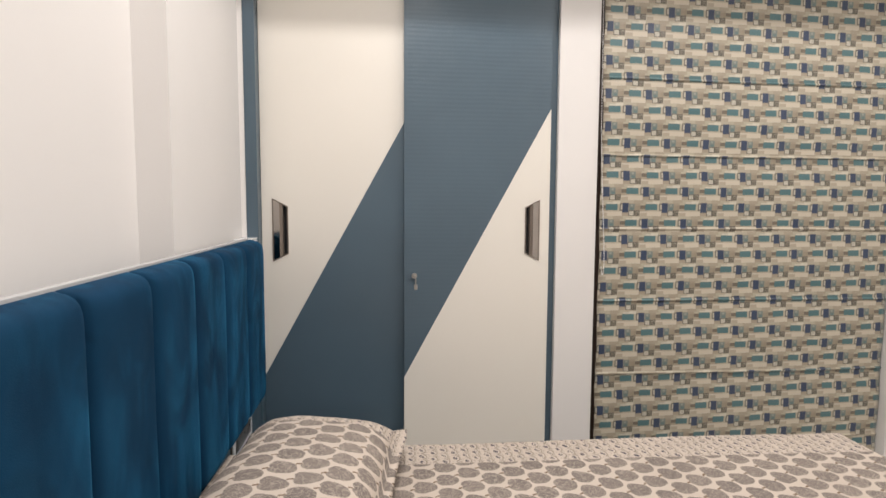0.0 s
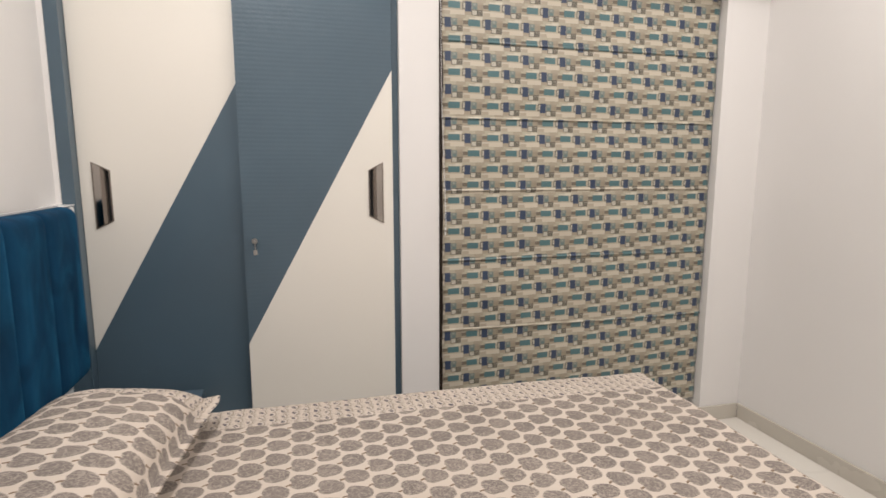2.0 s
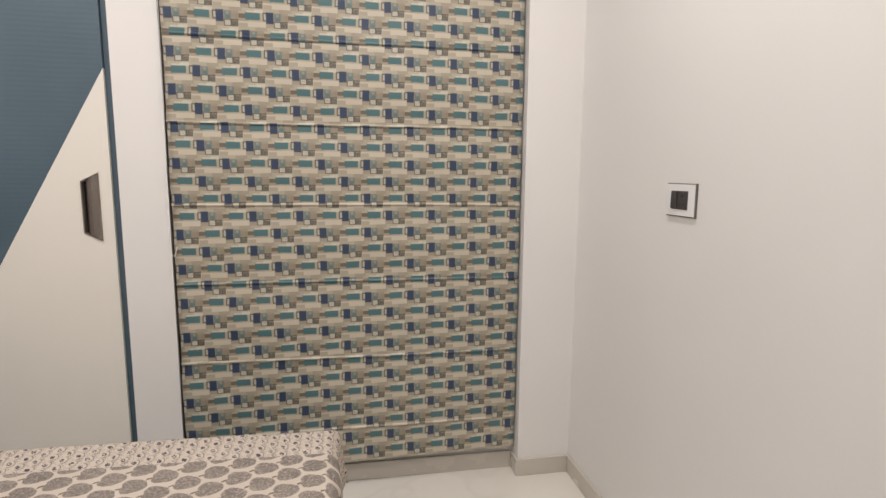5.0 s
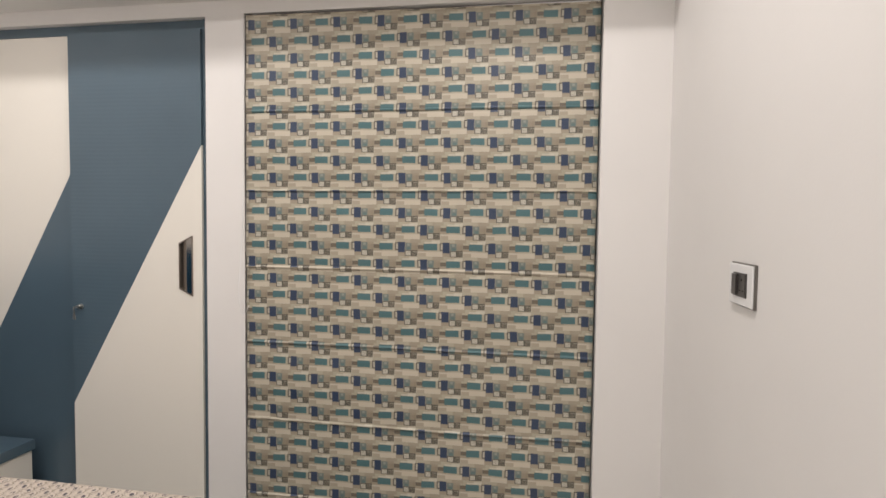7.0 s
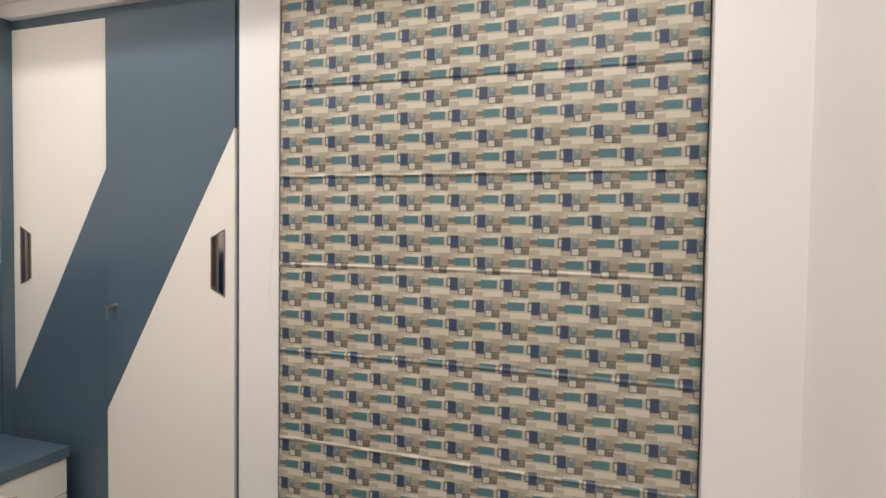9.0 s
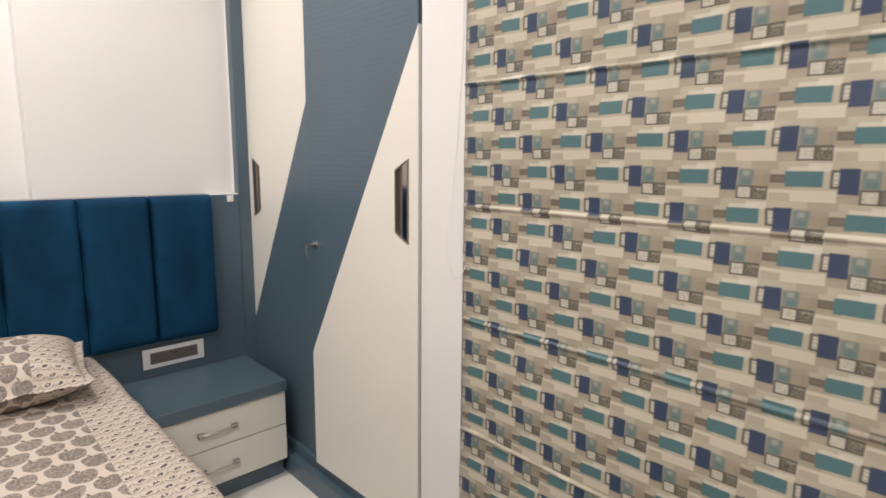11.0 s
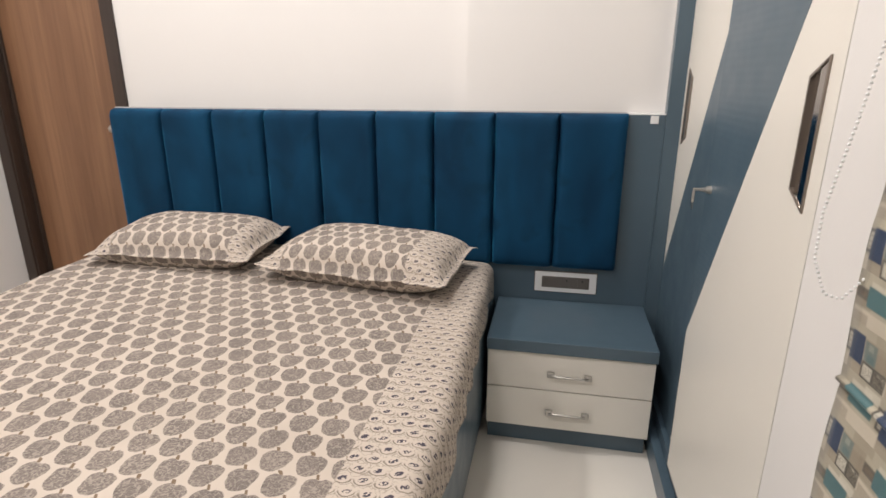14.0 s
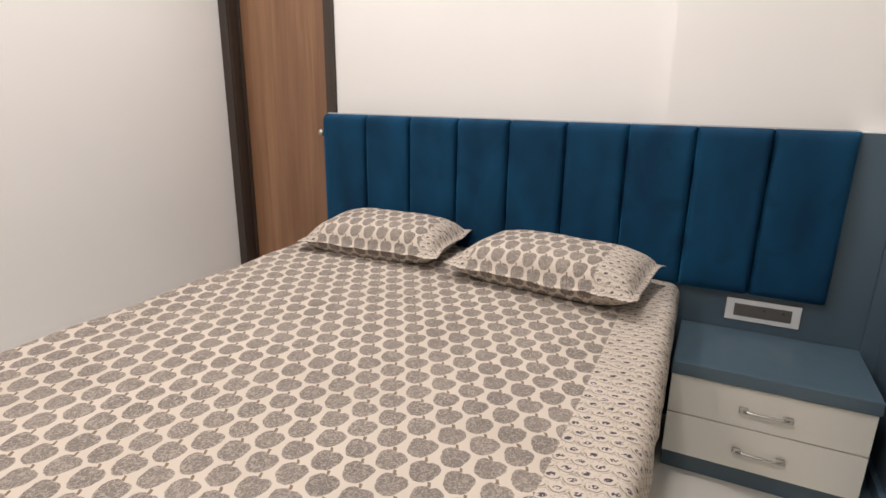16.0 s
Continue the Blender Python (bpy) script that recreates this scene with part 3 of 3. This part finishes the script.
cloth = sheet("fabric", NX, NZ, blind_point, BLIND_M, lambda i, j: ((BX1 - BX0) * i / (NX - 1) + 0.077, (BZ1 - BZ0) * j / (NZ - 1) + 0.0575), parent=blind)
md = cloth.modifiers.new("thickness", "SOLIDIFY")
md.thickness, md.offset = 0.0015, 1
box("headrail", BX0, BX1, 2.622, 2.65, 2.170, 2.212, PLASTIC_W, 0.002, blind)
bm = bmesh.new()
CH = [(1.506, 2.588, 2.19), (1.506, 2.582, 1.9), (1.507, 2.575, 1.6), (1.510, 2.556, 1.38), (1.511, 2.540, 1.25), (1.511, 2.522, 1.13), (1.513, 2.523, 1.07), (1.516, 2.540, 1.025), (1.519, 2.560, 1.02), (1.524, 2.585, 1.06), (1.526, 2.606, 1.12), (1.526, 2.610, 1.6), (1.526, 2.610, 2.16)]
run, pos = [], 0.0
for a, b in zip(CH, CH[1:]):
    a, b = Vector(a), Vector(b)
    L = (b - a).length
    s = (0.0066 - pos) % 0.0066
    while s < L:
        run.append(a + (b - a) * (s / L))
        s += 0.0066
    pos = (pos + L) % 0.0066
for p in run:
    bmesh.ops.create_icosphere(bm, subdivisions=1, radius=0.0024, matrix=Matrix.Translation(p))
tagged(finish(bm, "chain", PLASTIC_W, True, blind), "white beaded pull chain")

# ---- bed wall panel, headboard ----
PX = 0.127
panel = tagged(boxes("wall_panel", [(0.001, PX, 0.290, STEP_Y - 0.002, 0.001, 1.09), (STEP_X - 0.020, PX, STEP_Y - 0.002, 2.436, 0.001, 1.09), (STEP_X - 0.020, PX, 2.436, 2.570, 0.001, 1.170)], BLUE, 0.0), "slate blue laminate panel behind the bed", "wall panel")
ledge = tagged(boxes("ledge", [(STEP_X - 0.020, PX + 0.001, 2.436, 2.570, 1.1705, 1.1755)], PLASTIC_W, 0.001), "thin white edge strip on the wall panel", "edge trim")
head = thing("headboard", (PX, 1.36, 0.58), "teal blue velvet headboard with nine vertical channels", "headboard")
HB = [0.287, 0.537, 0.773, 1.010, 1.247, 1.486, 1.722, 1.959, 2.199, 2.444]
HZ0, HZ1 = 0.577, 1.175


def channel(y0, y1, seed):
    nu, nv = 25, 41

    def at(i, j):
        s, q = 2 * i / (nu - 1) - 1, 2 * j / (nv - 1) - 1
        ss, qq = math.copysign(abs(s) ** 0.42, s), math.copysign(abs(q) ** 0.30, q)
        puff = (0.22 + 0.78 * max(0.0, 1 - abs(ss) ** 13) ** 0.5) * (max(0.0, 1 - abs(qq) ** 24) ** 0.5)
        y = (y0 + y1) / 2 + (y1 - y0 - 0.005) / 2 * ss
        z = (HZ0 + HZ1) / 2 + (HZ1 - HZ0) / 2 * qq
        n2 = noise.noise((y * 5, z * 4, seed)) * 0.0018 * puff
        return (PX + 0.003 + 0.054 * puff + n2, y + 0.002 * noise.noise((seed, z * 3, 7.0)) * (abs(ss) > 0.98), z)
    return sheet("channel", nu, nv, at, VELVET, parent=head)


for k in range(9):
    channel(HB[k], HB[k + 1], k * 1.7)
box("backing", PX + 0.0005, PX + 0.006, HB[0] + 0.003, HB[-1] - 0.003, HZ0 + 0.003, HZ1 - 0.003, VELVET, parent=head)
box("board", PX - 0.016, PX - 0.0005, HB[0] + 0.004, 2.434, 1.0905, HZ1 + 0.005, SILVER_PAINT, 0.001, head)
tagged(box("wall_clip", PX + 0.0005, PX + 0.006, 2.518, 2.546, 1.140, 1.168, PLASTIC_W, 0.001), "small white plastic clip on the wall panel", "clip")


# ---- sockets ----
def outlet(name, label, m, w, h, dw, dh, parts, insert=PLASTIC_G):
    """A wall plate facing +x in its own frame; parts: small raised or sunk pieces (y, z, w, h, depth, material)."""
    e = thing(name, (0, 0, 0), label, "socket")
    box("base", 0.0, 0.006, -w / 2, w / 2, -h / 2, h / 2, PLASTIC_T, 0.0012, e)
    bm = bmesh.new()
    add_box(bm, 0.006, 0.010, -w / 2 + 0.003, w / 2 - 0.003, -h / 2 + 0.003, h / 2 - 0.003, 0.0012)
    finish(bm, "plate", PLASTIC_W, parent=e)
    box("insert", 0.0095, 0.0125, -dw / 2, dw / 2, -dh / 2, dh / 2, insert, 0.0008, e)
    # DARK ones are pin holes, raised blocks coloured like the shade in a hole
    for y, z, pw, ph, d, mt in parts:
        box("switch", 0.0125, 0.0125 + d, y - pw / 2, y + pw / 2, z - ph / 2, z + ph / 2, mt, 0.0006, e)
    e.matrix_basis = m
    return e


outlet("power_outlet", "white power outlet with grey modules above the nightstand", pose(PX + 0.0005, 2.258, 0.512), 0.248, 0.090, 0.186, 0.047,
       [(-0.055, 0, 0.06, 0.040, 0.0025, PLASTIC_T), (0.012, 0, 0.068, 0.042, 0.001, PLASTIC_T), (0.066, 0, 0.036, 0.042, 0.0015, PLASTIC_T), (0.005, 0.009, 0.006, 0.006, 0.0016, DARK), (0.066, 0.009, 0.006, 0.006, 0.0022, DARK)], PLASTIC_T)
outlet("wall_socket", "white wall socket plate with dark grey switch insert", pose(XE, 1.849, 1.263, 0, 0, 180), 0.141, 0.098, 0.078, 0.054,
       [(-0.020, 0, 0.026, 0.047, 0.0055, PLASTIC_G), (0.015, 0, 0.040, 0.047, 0.001, PLASTIC_G), (0.016, 0.012, 0.006, 0.006, 0.0018, DARK), (0.007, -0.012, 0.006, 0.003, 0.0018, DARK), (0.025, -0.012, 0.006, 0.003, 0.0018, DARK)])

# ---- nightstand ----
ns = thing("nightstand", (0.32, 2.28, 0), "cream two-drawer nightstand with slate blue top and plinth", "nightstand")
NY0, NY1 = 1.992, 2.566
box("top", PX + 0.001, 0.524, NY0, NY1, 0.386, 0.430, BLUE, 0.0018, ns)
box("body", PX + 0.001, 0.488, NY0 + 0.004, NY1 - 0.004, 0.078, 0.3855, BLUE, 0.001, ns)
box("plinth", PX + 0.001, 0.476, NY0 + 0.004, NY1 - 0.006, 0.0005, 0.0775, BLUE, 0.001, ns)
for z0, z1 in ((0.2384, 0.378), (0.082, 0.2338)):
    dr = box("drawer", 0.489, 0.509, NY0 + 0.003, NY1 - 0.003, z0, z1, CREAM, 0.001, ns)
    zc = z0 + (z1 - z0) * 0.47
    ya, yb = 2.206, 2.358
    bm = bmesh.new()
    for y0, y1 in ((ya, ya + 0.026), (yb - 0.026, yb)):
        add_box(bm, 0.5095, 0.5265, y0, y1, zc - 0.010, zc + 0.010, 0.004)
    add_tube(bm, [(0.522, ya + 0.012, zc), (0.5275, ya + 0.030, zc - 0.001), (0.5285, (ya + yb) / 2, zc - 0.001), (0.5275, yb - 0.030, zc - 0.001), (0.522, yb - 0.012, zc)], 0.0048)
    tagged(finish(bm, "handle", CHROME, False, dr), "brushed steel bow handle")

# ---- bed ----
bed = thing("bed", (1.1, 1.2, 0), "slate blue laminate bed base with a thick mattress", "bed")
box("base", PX + 0.002, 2.085, 0.42, 1.972, 0.06, 0.45, BLUE, 0.002, bed)
box("plinth", PX + 0.01, 2.04, 0.46, 1.93, 0.0005, 0.06, BLUE, 0.001, bed)
bm = bmesh.new()
add_box(bm, PX + 0.006, 2.075, 0.43, 1.962, 0.451, 0.54, 0.03)
finish(bm, "mattress", PLASTIC_W, False, bed)

BX_A, BX_B, BY_A, BY_B = 0.180, 2.118, 0.388, 1.990


def top_z(x, y):
    return 0.622 - 0.029 * x + 0.026 * max(0.0, 1.3 - y) - 0.040 * max(0.0, y - 1.5) * max(0.0, 1 - x / 1.5) + 0.014 * max(0.0, (x - 1.2) / 0.9) * max(0.0, min(1.0, (y - 1.0) / 0.8))


def edge_roll(d, drop):
    """Cloth run d past the flat part: sideways and down."""
    R = 0.042
    if d < R * math.pi / 2:
        a = d / R
        return R * math.sin(a), R * (1 - math.cos(a))
    return R + (d - R * math.pi / 2) * 0.04, R + (d - R * math.pi / 2)


def spread_point(s, q):
    """Cloth coordinates in metres to a point on the bed."""
    fx1, fy0, fy1 = BX_B - 0.042, BY_A + 0.042, BY_B - 0.042
    x, y, dz = min(s, fx1), min(max(q, fy0), fy1), 0.0
    ex, ey = max(0, s - fx1), (q - fy1 if q > fy1 else (fy0 - q if q < fy0 else 0))
    ox, oz = edge_roll(ex, 0) if ex else (0, 0)
    oy, oz2 = edge_roll(ey, 0) if ey else (0, 0)
    both = min(ex, ey)
    x += ox + both * 0.08
    y += (oy + both * 0.08) * (1 if q > 1 else -1)
    y -= 0.022 * max(0.0, 1 - s / 1.2) * max(0.0, q - 1.6) / 0.35
    z = top_z(min(s, fx1), min(max(q, fy0), fy1)) - max(oz, oz2) - 0.15 * min(oz, oz2)
    hang = min(1.0, max(ex, ey) / 0.12)
    fold = 0.006 * hang * math.sin(s * 31 + 2 * math.sin(s * 7)) if ey > ex else 0.006 * hang * math.sin(q * 27 + 2 * math.sin(q * 6))
    if ey > ex:
        y += fold * (1 if q > 1 else -1)
    else:
        x += fold
    wr = 0.0045 * noise.noise((s * 2.2, q * 3.1, 0.3)) + 0.0025 * noise.noise((s * 7 + q * 3, q * 6 - s * 2, 2.0))
    wr += 0.011 * noise.noise((s * 4.0 + q * 2, q * 9.0, 5.0)) * min(1.0, max(0.0, 0.80 - q) / 0.35)
    head_end = math.exp(-((s - 0.19) / 0.07) ** 2) * 0.012
    return (x, y, z + wr * (1 - 0.6 * hang) - head_end)


NS, NQ = 150, 170
SA, SB, QA, QB = BX_A, BX_B + 0.16, BY_A - 0.17, BY_B + 0.125


def spread_sq(i, j):
    return SA + (SB - SA) * i / (NS - 1), QA + (QB - QA) * j / (NQ - 1)


spread = sheet("bedspread", NS, NQ, lambda i, j: spread_point(*spread_sq(i, j)), SPREAD_M, lambda i, j: spread_sq(i, j))
tagged(spread, "cream cotton bedspread block-printed with grey fruit shapes", "bedspread")
md = spread.modifiers.new("thickness", "SOLIDIFY")
md.thickness, md.offset = 0.003, -1


def pillow(m, w, d, thick, seed):
    """Flanged pillow: w along its length, d across, in its own frame (x across, y along)."""
    nu, nv = 37, 61
    bm = bmesh.new()
    layer = bm.loops.layers.uv.new("UVMap")
    fl = 0.026

    def spread_out(i, count):
        c = 2 * i / (count - 1) - 1
        return 0.5 + 0.5 * math.copysign(abs(c) ** 0.8, c)

    def surf(i, j, top):
        a, b = 2 * spread_out(i, nu) - 1, 2 * spread_out(j, nv) - 1
        x, y = a * (d / 2 + 0.006), b * (w / 2 + 0.004)
        ia, ib = min(1, abs(x) / (d / 2 - fl)), min(1, abs(y) / (w / 2 - fl))
        h = ((1 - ia ** 3.2) ** 0.52) * ((1 - ib ** 3.8) ** 0.5)
        x *= 1 - 0.11 * (1 - abs(b) ** 3) * abs(a) ** 3
        y *= 1 - 0.07 * (1 - abs(a) ** 3) * abs(b) ** 3
        round_off = (abs(a) * abs(b)) ** 9
        x, y = x * (1 - 0.075 * round_off), y * (1 - 0.04 * round_off)
        wr = 0.007 * noise.noise((x * 7, y * 5, seed)) + 0.004 * noise.noise((x * 17, y * 13, seed + 3))
        rib = 0.006 * noise.noise((b * 9, a * 2, seed + 5)) * abs(a) ** 3 * h
        out = max(abs(a), abs(b)) ** 8
        edge = (0.020 * noise.noise((x * 5 + 3, y * 7, seed + 9)) + 0.009 * noise.noise((x * 14, y * 17, seed))) * out
        z = (h * thick * (0.53 if top else -0.47)) + edge + rib + wr * h * (1 if top else 0) - 0.012 * round_off * (1 if a < 0 else -0.3)
        rim = 0.0 if i in (0, nu - 1) or j in (0, nv - 1) else 0.0022
        return (x, y, z + (rim if top else -rim))
    # cloth length across the pillow, so that the print keeps its size on the steep sides
    across = [0.0]
    for i in range(1, nu):
        across.append(across[-1] + (Vector(surf(i, nv // 2, True)) - Vector(surf(i - 1, nv // 2, True))).length)
    for top in (True, False):
        g = [[bm.verts.new(surf(i, j, top)) for j in range(nv)] for i in range(nu)]
        for i in range(nu - 1):
            for j in range(nv - 1):
                ids = ((i, j), (i + 1, j), (i + 1, j + 1), (i, j + 1))
                f = bm.faces.new([g[p][q] for p, q in (ids if top else ids[::-1])])
                for lp, (p, q) in zip(f.loops, ids if top else ids[::-1]):
                    lp[layer].uv = (across[p] + seed * 0.013, 1.22 * w * spread_out(q, nv))
    bmesh.ops.remove_doubles(bm, verts=bm.verts, dist=0.0004)
    ob = finish(bm, "pillow", PILLOW_M, True)
    ob.matrix_basis = m
    return tagged(ob, "flanged cotton pillow matching the block-printed bedspread", "pillow", group="pillows on the bed")


pillow(pose(0.440, 1.546, 0.673, 0, 2.5, -6), 0.728, 0.44, 0.172, 1.0)
pillow(pose(0.410, 0.800, 0.684, 0, 3.5, 4), 0.660, 0.425, 0.170, 2.0)
